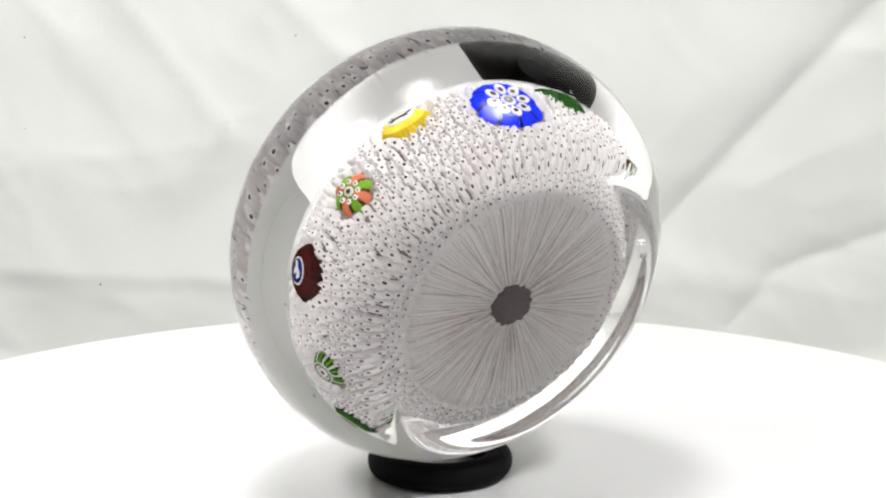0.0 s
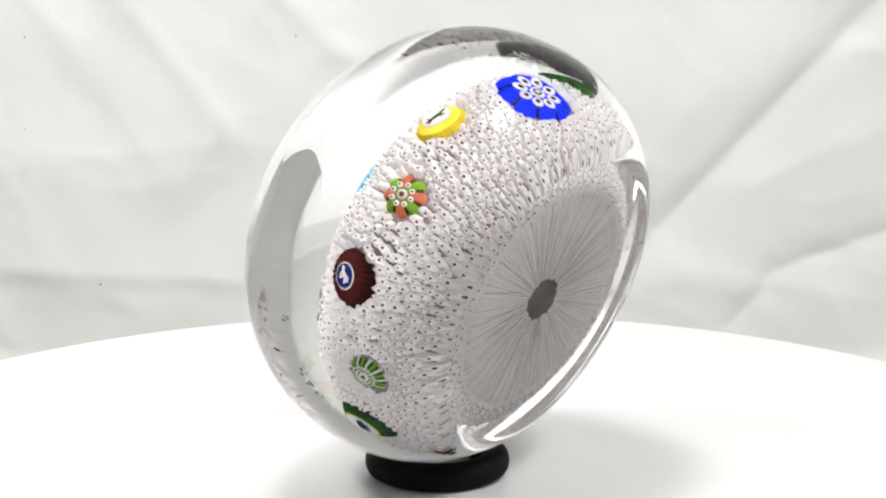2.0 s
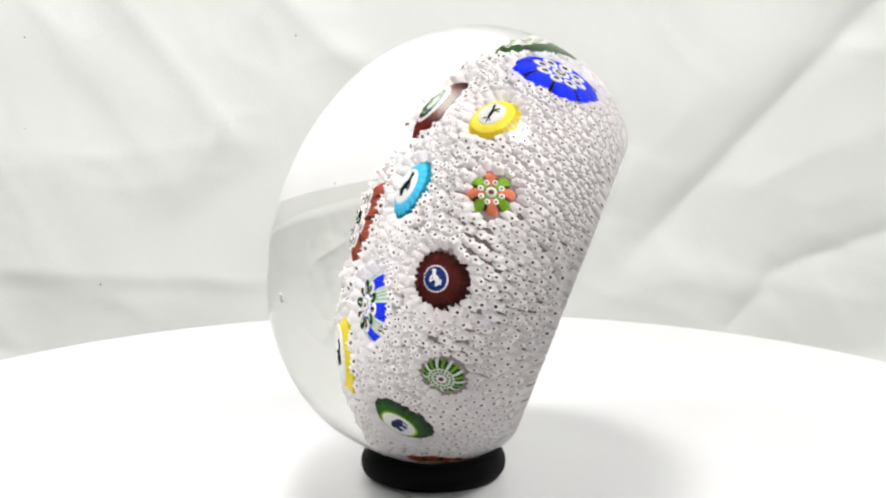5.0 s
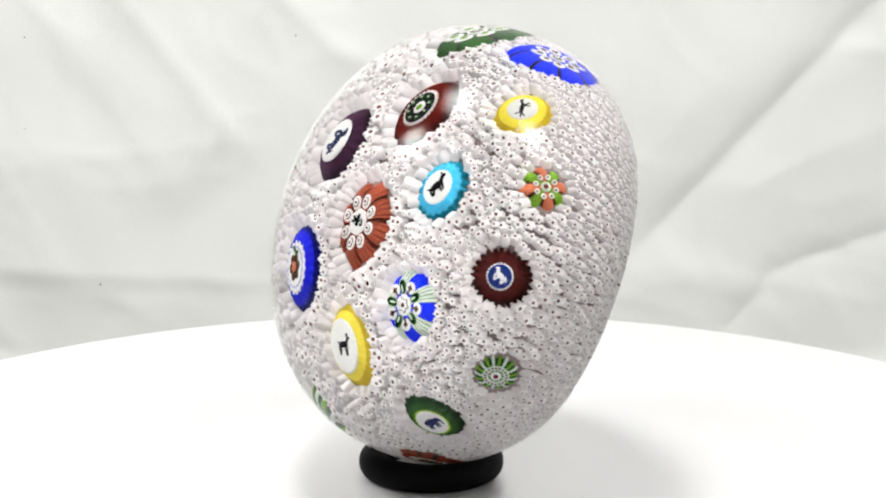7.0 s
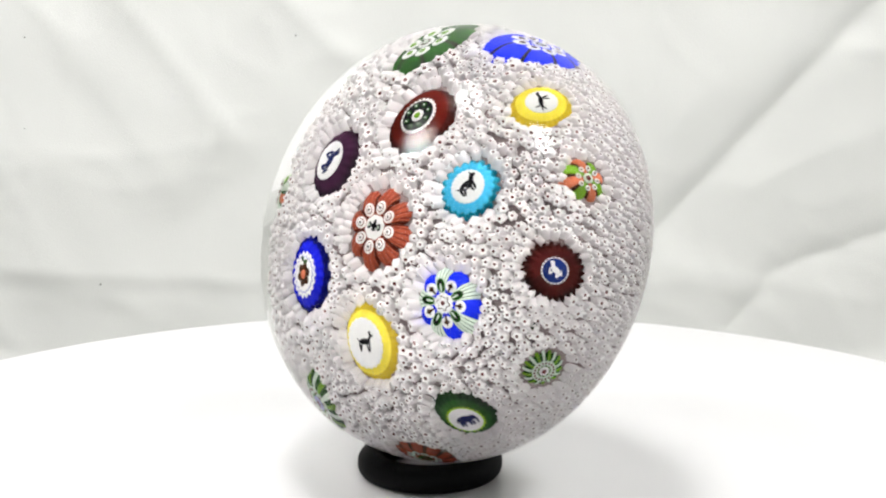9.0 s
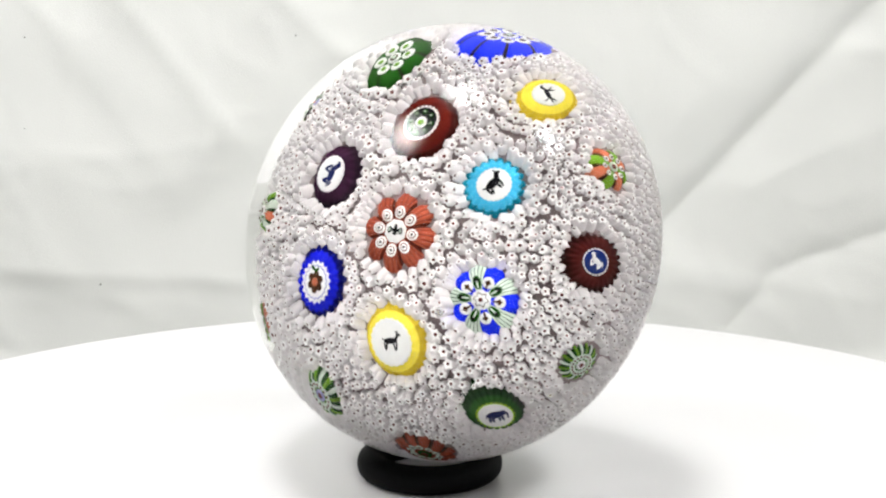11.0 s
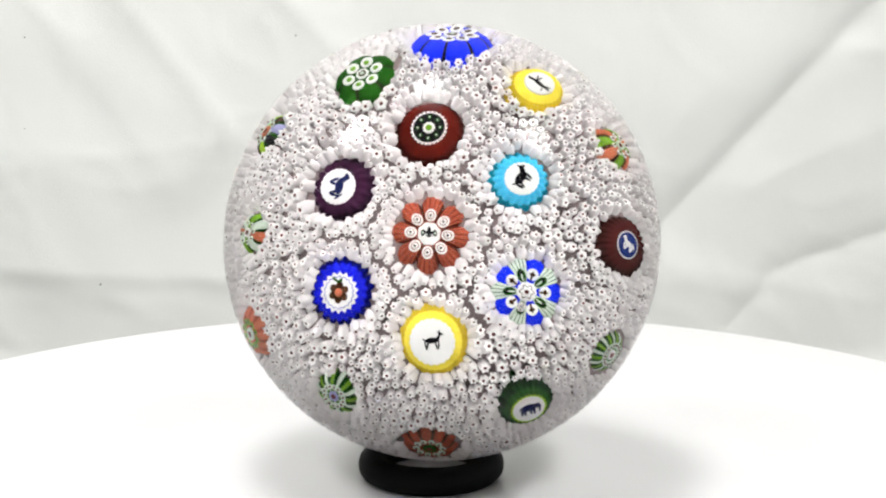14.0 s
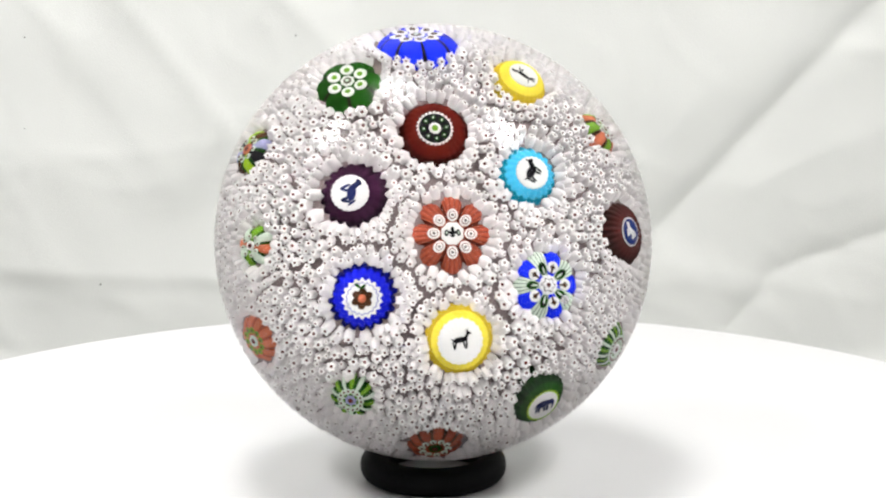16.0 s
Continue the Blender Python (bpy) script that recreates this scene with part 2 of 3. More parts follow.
def make_lint():
    bm = bmesh.new()
    bmesh.ops.create_icosphere(bm, subdivisions=2, radius=1.0)
    for v in bm.verts:
        v.co *= 1 + 0.35 * noise.noise(v.co * 1.7)
    me = bpy.data.meshes.new("lint")
    bm.to_mesh(me)
    bm.free()
    me.materials.append(LINT)
    for x, y, size in ((183, 503, 0.55), (68, 68, 0.4), (537, 65, 0.4), (62, 225, 0.25)):
        u, v = px(x, y)
        ob = tagged(new("lint", me), "tiny dark speck of lint on the white cloth", "lint", "lint specks on the cloth")
        ob.matrix_world = pose(u, 0.35 - fold_height(u, v) - 0.0014, v, 0, 20, 30) @ Matrix.Diagonal((size * MM, 0.5 * size * MM, 0.8 * size * MM, 1))


make_lint()


# ---- the turntable ----
def make_turntable():
    t = tagged(new("turntable"), "round glossy white turntable standing on the cloth", "turntable")
    R = 0.13627
    top = [(0.0004, 0.0), (R - 0.002, 0.0), (R - 0.0007, -0.0005), (R, -0.002), (R, -0.010), (R - 0.0015, -0.012), (0.0004, -0.012)]
    part("disc", mesh_of("disc", *lathe(top, 192), [ACRYLIC]), t)
    low = [(0.0004, -0.0125), (0.112, -0.0125), (0.118, -0.016), (0.122, -0.069), (0.121, -0.0715), (0.0004, -0.0715)]
    part("base", mesh_of("base", *lathe(low, 96), [ACRYLIC]), t)
    return t


turntable = make_turntable()


def make_ring():
    t = tagged(new("support_ring"), "black rubber ring standing on the turntable under the paperweight", "ring")
    R, a, b = 10.85 * MM, 2.55 * MM, 2.55 * MM
    prof = []
    for k in range(28):
        v = 2 * math.pi * k / 28
        c, s = math.cos(v), math.sin(v)
        prof.append((R + a * math.copysign(abs(c) ** 0.9, c), b + b * math.copysign(abs(s) ** 0.9, s)))
    me = mesh_of("ring_body", *lathe(prof, 72, closed=True), [RUBBER])
    part("ring_body", me, t, Matrix.Translation((0.356 * MM, 1.54 * MM, 0.0)))
    return t


support_ring = make_ring()

# ---- the paperweight: its own axis runs from the base to the top of the dome ----
LEAN, FACING = radians(19.953), radians(122.034)
AXIS = Vector((math.cos(FACING) * math.cos(LEAN), math.sin(FACING) * math.cos(LEAN), math.sin(LEAN)))
SIDE = Vector((-math.sin(FACING), math.cos(FACING), 0))
UPB = AXIS.cross(SIDE)
LYING = Matrix(((SIDE.x, UPB.x, AXIS.x, 2.079 * MM), (SIDE.y, UPB.y, AXIS.y, -3.014 * MM), (SIDE.z, UPB.z, AXIS.z, 43.204 * MM), (0, 0, 0, 1)))
paperweight = tagged(new("paperweight"), "clear glass paperweight with coloured millefiori canes, lying on a black ring", "paperweight")

GLASS_R, DOME, BELLY, FOOT = 39.725, 32.546, 29.640, -21.9
DOME_FULL, BELLY_FULL = 2.101, 2.188  # how full the curves are; 2 is an ellipse
BED_R, BED_TOP, BED_MID, BED_FULL = 26.900, 13.059, -3.424, 1.987


def glass_profile():
    p = [(0.02, DOME)]
    for k in range(1, 81):
        a = math.pi / 2 * (1 - k / 80)
        p.append((GLASS_R * max(math.cos(a), 0.0) ** (2 / DOME_FULL), DOME * max(math.sin(a), 0.0) ** (2 / DOME_FULL)))
    for k in range(1, 37):
        s = -19.6 * k / 36
        p.append((GLASS_R * (1 - (-s / BELLY) ** BELLY_FULL) ** (1 / BELLY_FULL), s))
    r0, s0 = p[-1]
    slope = (p[-2][0] - r0) / (p[-2][1] - s0)
    mid = r0 + (FOOT - s0) * slope
    flat = 2 * mid - r0
    for k in range(1, 25):
        a = k / 24
        p.append(((1 - a) ** 2 * r0 + 2 * a * (1 - a) * mid + a * a * flat, (1 - a) ** 2 * s0 + (1 - (1 - a) ** 2) * FOOT))
    for k in range(1, 61):
        r = flat * (1 - k / 60)
        p.append((max(r, 0.02), FOOT + 1.3 * (1 - (r / flat) ** 2) ** 1.5))
    return [(r * MM, s * MM) for r, s in p]


def make_glass():
    verts, faces = lathe(glass_profile()[::-1], 160)
    me = mesh_of("glass_body", verts, faces, [LEAD_GLASS])
    bm = bmesh.new()
    bm.from_mesh(me)
    bmesh.ops.holes_fill(bm, edges=[e for e in bm.edges if e.is_boundary], sides=0)
    bmesh.ops.recalc_face_normals(bm, faces=bm.faces[:])
    for f in bm.faces:
        f.smooth = True
    bm.to_mesh(me)
    bm.free()
    part("glass_body", me, paperweight, LYING, "thick clear lead glass with a ground concave base")


make_glass()


def bed_profile():
    """The millefiori bed: domed top, straight side, drawn in above the base. (radius, height) in mm, from the top down."""
    p = []
    for k in range(0, 61):
        a = math.pi / 2 * (1 - k / 60)
        p.append((BED_R * max(math.cos(a), 0.0) ** (2 / BED_FULL), BED_MID + BED_TOP * max(math.sin(a), 0.0) ** (2 / BED_FULL)))
    for k in range(1, 21):
        u = k / 20
        p.append((BED_R - 5.6 * u ** 4.2, BED_MID - 15.2 * u))
    return p


BED = bed_profile()
BED_ARC = [0.0]
for (ra, sa), (rb, sb) in zip(BED, BED[1:]):
    BED_ARC.append(BED_ARC[-1] + math.hypot(rb - ra, sb - sa))
BED_RAD, BED_HIGH, BED_ARC = np.array([p[0] for p in BED]), np.array([p[1] for p in BED]), np.array(BED_ARC)


def bed_frame(arc, az):
    """Point (mm), outward normal and the tangent towards the top, at an arc length from the top and an azimuth."""
    r, s = np.interp(arc, BED_ARC, BED_RAD), np.interp(arc, BED_ARC, BED_HIGH)
    r1, s1 = np.interp(arc + 0.2, BED_ARC, BED_RAD), np.interp(arc + 0.2, BED_ARC, BED_HIGH)
    r0, s0 = np.interp(max(arc - 0.2, 0), BED_ARC, BED_RAD), np.interp(max(arc - 0.2, 0), BED_ARC, BED_HIGH)
    dr, ds = r1 - r0, s1 - s0
    n = math.hypot(dr, ds) or 1
    dr, ds = dr / n, ds / n
    c, q = math.cos(az), math.sin(az)
    return Vector((r * c, r * q, s)), Vector((-ds * c, -ds * q, dr)), Vector((-dr * c, -dr * q, -ds))


def arc_of(r, s):
    return float(BED_ARC[np.argmin((BED_RAD - r) ** 2 + (BED_HIGH - s) ** 2)])


def frame_matrix(place, normal, up):
    z = normal.normalized()
    x = up.cross(z).normalized()
    y = z.cross(x)
    return Matrix(((x.x, y.x, z.x, place.x), (x.y, y.y, z.y, place.y), (x.z, y.z, z.z, place.z), (0, 0, 0, 1)))


# ---- the large canes ----
def cane_body(dia, lobes, mats, depth=4.6, ribs=1, tooth=0.10, top=0.55, rise=0.7, edge=None, lines=None, low_flank=None, sway=(0.0, 0.0)):
    """The fluted, flaring rod of a cane; its lobes take the materials in turn, with an edge round each lobe and lines between ribs."""
    per = 8 * ribs if lobes < 14 else 4 * ribs
    n = lobes * per
    R = dia / 2

    def flute(a, i):
        u = (a * lobes / (2 * math.pi)) % 1.0
        deep = tooth * (1.0, 1.0, 1.0, 0.92, 0.75, 0.5, 0.18)[min(i, 6)]
        v = 1 - deep * abs(2 * u - 1) ** (2.3 if tooth > 0.2 else 2.2)
        if ribs > 1:
            w = (u * ribs) % 1.0
            v -= 0.018 * abs(2 * w - 1) ** 2
        return v

    prof = [(R * 1.04, -depth), (R * 1.0, rise - 2.3), (R * 0.95, rise - 1.75), (R * 0.88, rise - 1.15), (R * 0.78, rise - 0.62), (R * 0.66, rise - 0.24), (R * top, rise), (0.02, rise)]
    verts, faces = lathe(prof, n, flute=flute)
    every = list(mats) + [edge or mats[0], lines or mats[0], low_flank or mats[0]]
    slots = []
    for i in range(len(prof) - 1):
        for k in range(n):
            slot = (k // per) % len(mats)
            if edge and min(k % per, per - 1 - k % per) < max(1, per // 10):
                slot = len(mats)
            elif lines and ribs > 1 and k % 8 in (0, 7):
                slot = len(mats) + 1 if mats[slot] is not COBALT else slot
            # lower flank: ochre is plain colour, dark tones also paint in the shade
            if low_flank and i < 4:
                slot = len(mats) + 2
            slots.append(slot)
    # a leaning cane: the foot stands off from under the face
    slid = [min(max((rise - z) / 2.3, 0.0), 1.5) for x, y, z in verts]
    verts = [((x + sway[0] * k) * MM, (y + sway[1] * k) * MM, z * MM) for (x, y, z), k in zip(verts, slid)]
    return mesh_of("cane_body", verts, faces, every, slots)


def cog(radius, teeth, deep, thick, mat, name, mats=None):
    """A flat cogged disc with a rounded edge, thick mm high."""
    n = max(teeth * 4, 32)

    def flute(a, i):
        return 1 - deep * (0.5 - 0.5 * math.cos(a * teeth))

    prof = [(radius, 0.0), (radius, thick * 0.6), (radius * 0.95, thick), (0.01, thick)]
    verts, faces = lathe(prof, n, flute=flute)
    return mesh_of(name, [(x * MM, y * MM, z * MM) for x, y, z in verts], faces, [mat])


def blob(cx, cy, rx, ry, turn, mat, name, thick=0.14, n=20, z=0.0):
    """A small oval pad."""
    verts, faces = lathe([(1, 0), (1, thick * 0.6), (0.86, thick), (0.01, thick)], n)
    c, s = math.cos(turn), math.sin(turn)
    out = []
    for x, y, h in verts:
        x, y = x * rx, y * ry
        out.append(((cx + x * c - y * s) * MM, (cy + x * s + y * c) * MM, (z + h) * MM))
    return out, faces


def join_blobs(name, rows, mat):
    verts, faces = [], []
    for row in rows:
        v, f = blob(*row, mat, name)
        faces += [tuple(i + len(verts) for i in q) for q in f]
        verts += v
    return mesh_of(name, verts, faces, [mat])


def animal(size, mat, kind, flip=False):
    """A four-legged figure of pads: body, neck, head, legs, tail. size: its length in mm."""
    k = size / 10
    if kind == "goat":
        rows = [(0, 0.5, 3.0, 1.6, 0.05), (2.6, 1.9, 1.6, 0.95, 1.0), (3.6, 2.9, 1.2, 0.7, -0.3), (3.2, 3.9, 0.9, 0.3, 2.1),
                (2.5, -1.4, 1.6, 0.45, 1.45), (1.2, -1.5, 1.7, 0.42, 1.75), (-1.7, -1.5, 1.7, 0.45, 1.35), (-2.9, -1.3, 1.6, 0.48, 1.7), (-3.4, 0.6, 1.1, 0.32, 2.5)]
    elif kind == "elephant":
        rows = [(0, 0.6, 3.4, 1.9, 0.0), (3.3, 0.9, 1.4, 1.4, 0.0), (4.5, -0.9, 1.9, 0.4, 1.4), (2.2, -1.9, 1.5, 0.55, 1.57), (0.9, -1.9, 1.4, 0.5, 1.57),
                (-1.6, -1.9, 1.5, 0.55, 1.57), (-2.8, -1.7, 1.5, 0.55, 1.5), (-3.6, 0.3, 1.2, 0.2, 1.3)]
    elif kind == "leaper":
        rows = [(0, 0.3, 3.2, 0.95, 0.45), (2.9, 2.2, 1.3, 0.55, 0.9), (3.8, 3.0, 1.0, 0.5, -0.2), (3.0, -0.2, 1.7, 0.3, -0.6), (2.2, -0.9, 1.6, 0.3, -1.2),
                (-2.8, -2.0, 1.8, 0.36, 1.1), (-3.6, -1.6, 1.7, 0.32, 0.5), (-3.4, 0.3, 1.3, 0.26, 2.5)]
    elif kind == "deer":
        rows = [(0, 0.5, 2.7, 1.0, 0.06), (2.4, 1.6, 1.3, 0.5, 0.95), (3.3, 2.6, 1.0, 0.45, -0.25), (2.6, 3.3, 0.7, 0.17, 2.2), (3.0, 3.5, 0.6, 0.16, 1.4),
                (2.2, -1.3, 1.6, 0.3, 1.45), (1.3, -1.3, 1.6, 0.28, 1.75), (-1.8, -1.2, 1.6, 0.34, 1.3), (-2.5, -1.3, 1.6, 0.3, 1.75), (-2.9, 0.9, 0.6, 0.26, 2.4)]
    else:
        rows = [(0, 0.5, 2.9, 1.5, 0.15), (2.5, 2.0, 1.9, 1.0, 1.0), (3.5, 3.2, 1.3, 0.7, -0.55), (2.4, -1.5, 1.9, 0.5, 1.2), (1.1, -1.6, 1.8, 0.46, 1.9),
                (-1.8, -1.5, 1.8, 0.52, 1.3), (-2.9, -1.4, 1.8, 0.5, 1.8), (-3.6, 0.4, 1.7, 0.42, 1.0)]
    w = -1 if flip else 1
    rows = [(w * x * k, y * k, a * k, b * k, w * t) for x, y, a, b, t in rows]
    return join_blobs("silhouette", rows, mat)


CANES = []


def cane(az, r, s, dia, lobes, mats, label, turn=0.0, tilt=(0.0, 0.0), **shape):
    """Sets one cane in the bed at azimuth az and radius r (mm); returns its body and its height.
    tilt: which way its foot stands off, in degrees seen from in front of the dome, and by how many mm."""
    arc = arc_of(r, s)
    place, normal, up = bed_frame(arc, radians(az))
    rise = shape.get("rise", 0.7)
    m = frame_matrix((place - normal * (rise + 0.1)) * MM, normal, up if arc > 3 else Vector((0, 1, 0))) @ pose(0, 0, 0, 0, 0, turn)
    way = radians(tilt[0] - az - 90 - turn)
    sway = (tilt[1] * math.cos(way), tilt[1] * math.sin(way))
    body = part("millefiori_cane", cane_body(dia * 1.09, lobes, mats, sway=sway, **shape), paperweight, LYING @ m, label)
    CANES.append((place, dia * 0.535))
    return body, rise


def top_layer(body, me, z, turn=0.0, label=""):
    return part(me.name.split(".")[0], me, body, Matrix.Translation((0, 0, z * MM)) @ pose(0, 0, 0, 0, 0, turn), label)


def picture_cane(az, r, s, dia, lobes, mats, disc, kind, label, upright=90.0, ink=None, ground=None, rim=None, size=0.76, flip=False, skirt=None, **shape):
    """A cane with a silhouette; upright: which way the figure stands, in degrees, seen from in front of the dome."""
    body, z = cane(az, r, s, dia, lobes, mats, label, 0, **shape)
    if skirt:
        top_layer(body, cane_body(dia * 1.15, 34, [skirt], depth=3.0, tooth=0.05, rise=0.5, top=0.8), z - 1.7)
    if rim:
        top_layer(body, cog(disc * 1.16, 24, 0.12, 0.12, rim, "rim"), z)
    top_layer(body, cog(disc, 22, 0.05 if not rim else 0.0, 0.2, ground or WHITE, "disc"), z)
    top_layer(body, animal(disc * 2 * size, ink or BLACK, kind, flip), z + 0.15, upright - az - 180)
    return body


def ring_of(name, count, radius, rx, ry, mat, start=0.0, z=0.0):
    return join_blobs(name, [(radius * math.cos(a), radius * math.sin(a), rx, ry, a) for a in [start + 2 * math.pi * i / count for i in range(count)]], mat)


# the middle: eight ribbed terracotta petals
body, z = cane(-62.9, 1.15, 9.62, 11.7, 8, [TERRACOTTA], "terracotta flower cane with eight ribbed petals", 20, ribs=5, tooth=0.26, top=0.4, rise=0.8, edge=DARK_TERRA, lines=TERRA_LINE)
top_layer(body, ring_of("bullseye", 8, 2.75, 0.95, 0.80, WHITE, math.pi / 8), z - 0.02)
top_layer(body, ring_of("bullseye_ring", 8, 2.75, 0.64, 0.54, TERRA_LINE, math.pi / 8), z + 0.04)
top_layer(body, ring_of("bullseye_core", 8, 2.75, 0.52, 0.44, WHITE, math.pi / 8), z + 0.09)
top_layer(body, ring_of("bullseye_dot", 8, 2.75, 0.2, 0.2, BLACK, math.pi / 8), z + 0.14)
top_layer(body, cog(1.75, 8, 0.08, 0.2, WHITE, "disc"), z)
top_layer(body, join_blobs("emblem", [(0, 0.5, 0.25, 0.55, 0), (0.45, 0.15, 0.5, 0.2, 0.3), (-0.45, 0.15, 0.5, 0.2, -0.3), (0.9, 0.1, 0.3, 0.5, 0.2), (-0.9, 0.1, 0.3, 0.5, -0.2), (0, -0.35, 0.4, 0.16, 0), (0, 0, 0.2, 0.6, 0)], BLACK), z + 0.2, -20)
top_layer(body, join_blobs("emblem_eye", [(0.9, 0.1, 0.14, 0.24, 0.2), (-0.9, 0.1, 0.14, 0.24, -0.2)], PALE), z + 0.27, -20)

picture_cane(30.5, 15.10, 7.26, 9.0, 20, [TURQUOISE], 2.5, "goat", "turquoise fluted cane with a black goat silhouette on white", 145, tooth=0.15, tilt=(205, 1.0), rise=1.3, low_flank=DARK_TEAL)
picture_cane(157.5, 14.82, 7.37, 9.9, 20, [PURPLE], 2.75, "dog", "dark aubergine fluted cane with an ink-blue animal on white", 0, ink=INK, tooth=0.15, tilt=(-17, 1.2), rise=1.2, flip=True, low_flank=DARK_PLUM)
picture_cane(-85.0, 16.04, 6.93, 9.9, 30, [YELLOW], 3.35, "deer", "yellow cane with a black deer silhouette on white", 96, tooth=0.03, tilt=(80, 0.5), rise=1.2, size=0.6, top=0.65, skirt=OCHRE, low_flank=OCHRE)
picture_cane(59.3, 25.20, 0.57, 7.7, 30, [YELLOW], 2.15, "leaper", "yellow cane with a black leaping animal on white", 205, tooth=0.03, tilt=(225, 0.5), rise=1.5, low_flank=OCHRE)
picture_cane(0.4, 26.01, -0.94, 8.4, 26, [MAROON], 1.75, "dog", "maroon fluted cane with a pale horse on blue", 75, ink=WHITE, ground=MIDBLUE, rim=WHITE, tooth=0.15, tilt=(-90, 0.3), rise=1.3, flip=True, low_flank=DARK_RUBY)
picture_cane(-59.2, 26.32, -1.89, 8.1, 24, [GREEN], 2.3, "elephant", "bottle-green cane with a dark elephant silhouette on white", 100, ink=INK, rim=LIME, tooth=0.14, tilt=(120, 0.45), rise=1.2, low_flank=DARK_GREEN)

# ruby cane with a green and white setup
body, z = cane(92.9, 14.65, 7.42, 10.2, 28, [RUBY], "ruby-brown cane with a dark, white-toothed centre", 0, tooth=0.05, tilt=(-90, 1.0), rise=1.6, low_flank=DARK_RUBY)
top_layer(body, cog(2.75, 26, 0.12, 0.18, WHITE, "rim"), z)
top_layer(body, cog(2.35, 20, 0.0, 0.24, BLACK, "disc"), z)
top_layer(body, ring_of("dot", 8, 1.65, 0.36, 0.34, GREEN), z + 0.22)
top_layer(body, ring_of("dot_core", 8, 1.65, 0.15, 0.15, PALE), z + 0.28)
top_layer(body, cog(0.95, 10, 0.1, 0.32, WHITE, "core"), z)
top_layer(body, cog(0.5, 8, 0.1, 0.38, LEAF, "core_dot"), z)

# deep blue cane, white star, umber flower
body, z = cane(-142.1, 15.91, 6.98, 9.9, 22, [NAVY], "deep blue fluted cane with a white star and an umber flower", 0, tooth=0.14, tilt=(90, 0.6), rise=1.1, low_flank=DARK_BLUE)
top_layer(body, cog(3.0, 18, 0.16, 0.16, WHITE, "star"), z)
top_layer(body, cog(2.5, 18, 0.10, 0.2, LILAC, "star_line"), z)
top_layer(body, cog(2.3, 18, 0.10, 0.24, WHITE, "disc"), z)
top_layer(body, ring_of("petal", 6, 0.95, 0.62, 0.55, BROWN), z + 0.2, 15)
top_layer(body, cog(0.62, 8, 0.05, 0.4, CORAL, "core"), z)
top_layer(body, join_blobs("silhouette", [(1.9, 0.3, 0.55, 0.2, 0.8), (1.6, -0.4, 0.5, 0.22, 2.0)], GREEN), z + 0.22, 150)

# blue and white flower with green leaves
body, z = cane(-30.3, 16.61, 6.71, 9.7, 10, [COBALT, PALE], "blue and striped white flower cane with a star centre", -4, ribs=5, tooth=0.10, rise=0.8, top=0.5, lines=GREY_LINE)
fifth = math.pi / 10
top_layer(body, ring_of("petal", 5, 2.6, 0.85, 0.85, WHITE, fifth), z - 0.06)
top_layer(body, ring_of("petal_streak", 5, 2.35, 0.75, 0.16, BROWN, fifth), z + 0.04)
top_layer(body, ring_of("petal_streak", 5, 2.6, 0.25, 0.42, BROWN, fifth), z + 0.04)
top_layer(body, ring_of("leaf", 5, 2.45, 0.95, 0.6, GREEN, 3 * fifth), z)
top_layer(body, ring_of("leaf_streak", 5, 2.2, 0.6, 0.14, PALE, 3 * fifth), z + 0.06)
top_layer(body, ring_of("leaf_eye", 5, 2.75, 0.4, 0.34, BLACK, 3 * fifth), z + 0.05)
top_layer(body, cog(1.45, 12, 0.1, 0.2, WHITE, "disc"), z)
top_layer(body, cog(1.15, 6, 0.34, 0.25, BROWN, "star_line"), z)
top_layer(body, cog(1.0, 6, 0.34, 0.29, WHITE, "star"), z)
top_layer(body, cog(0.32, 6, 0.0, 0.34, OXBLOOD, "core_dot"), z)


def loop_cane(az, r, s, dia, lobes, mats, loops, label, turn=0.0, petal=0.62, inner=None, ribs=2, **shape):
    """A flower cane with a wreath of white loops round a small centre."""
    body, z = cane(az, r, s, dia, lobes, mats, label, turn, ribs=ribs, **shape)
    R = dia / 2
    top_layer(body, ring_of("petal", loops, R * 0.46, R * 0.20, R * petal * 0.2, WHITE), z)
    top_layer(body, ring_of("petal_eye", loops, R * 0.44, R * 0.085, R * petal * 0.09, inner or BROWN), z + 0.08)
    top_layer(body, cog(R * 0.22, 8, 0.12, 0.2, WHITE, "core"), z)
    top_layer(body, cog(R * 0.14, 8, 0.2, 0.26, BROWN, "core_star"), z)
    top_layer(body, cog(R * 0.07, 8, 0.0, 0.3, PALE, "core_dot"), z)
    return body


loop_cane(91.1, 26.49, -4.18, 10.4, 8, [COBALT], 8, "cobalt flower cane with a wreath of white loops", petal=0.78, rise=1.0, tooth=0.07, edge=NIGHT)
loop_cane(117.5, 24.62, 1.32, 9.0, 6, [GREEN], 6, "bottle-green flower cane with six white loops", petal=1.0, inner=LEAF, rise=1.0, tooth=0.12, edge=NIGHT)


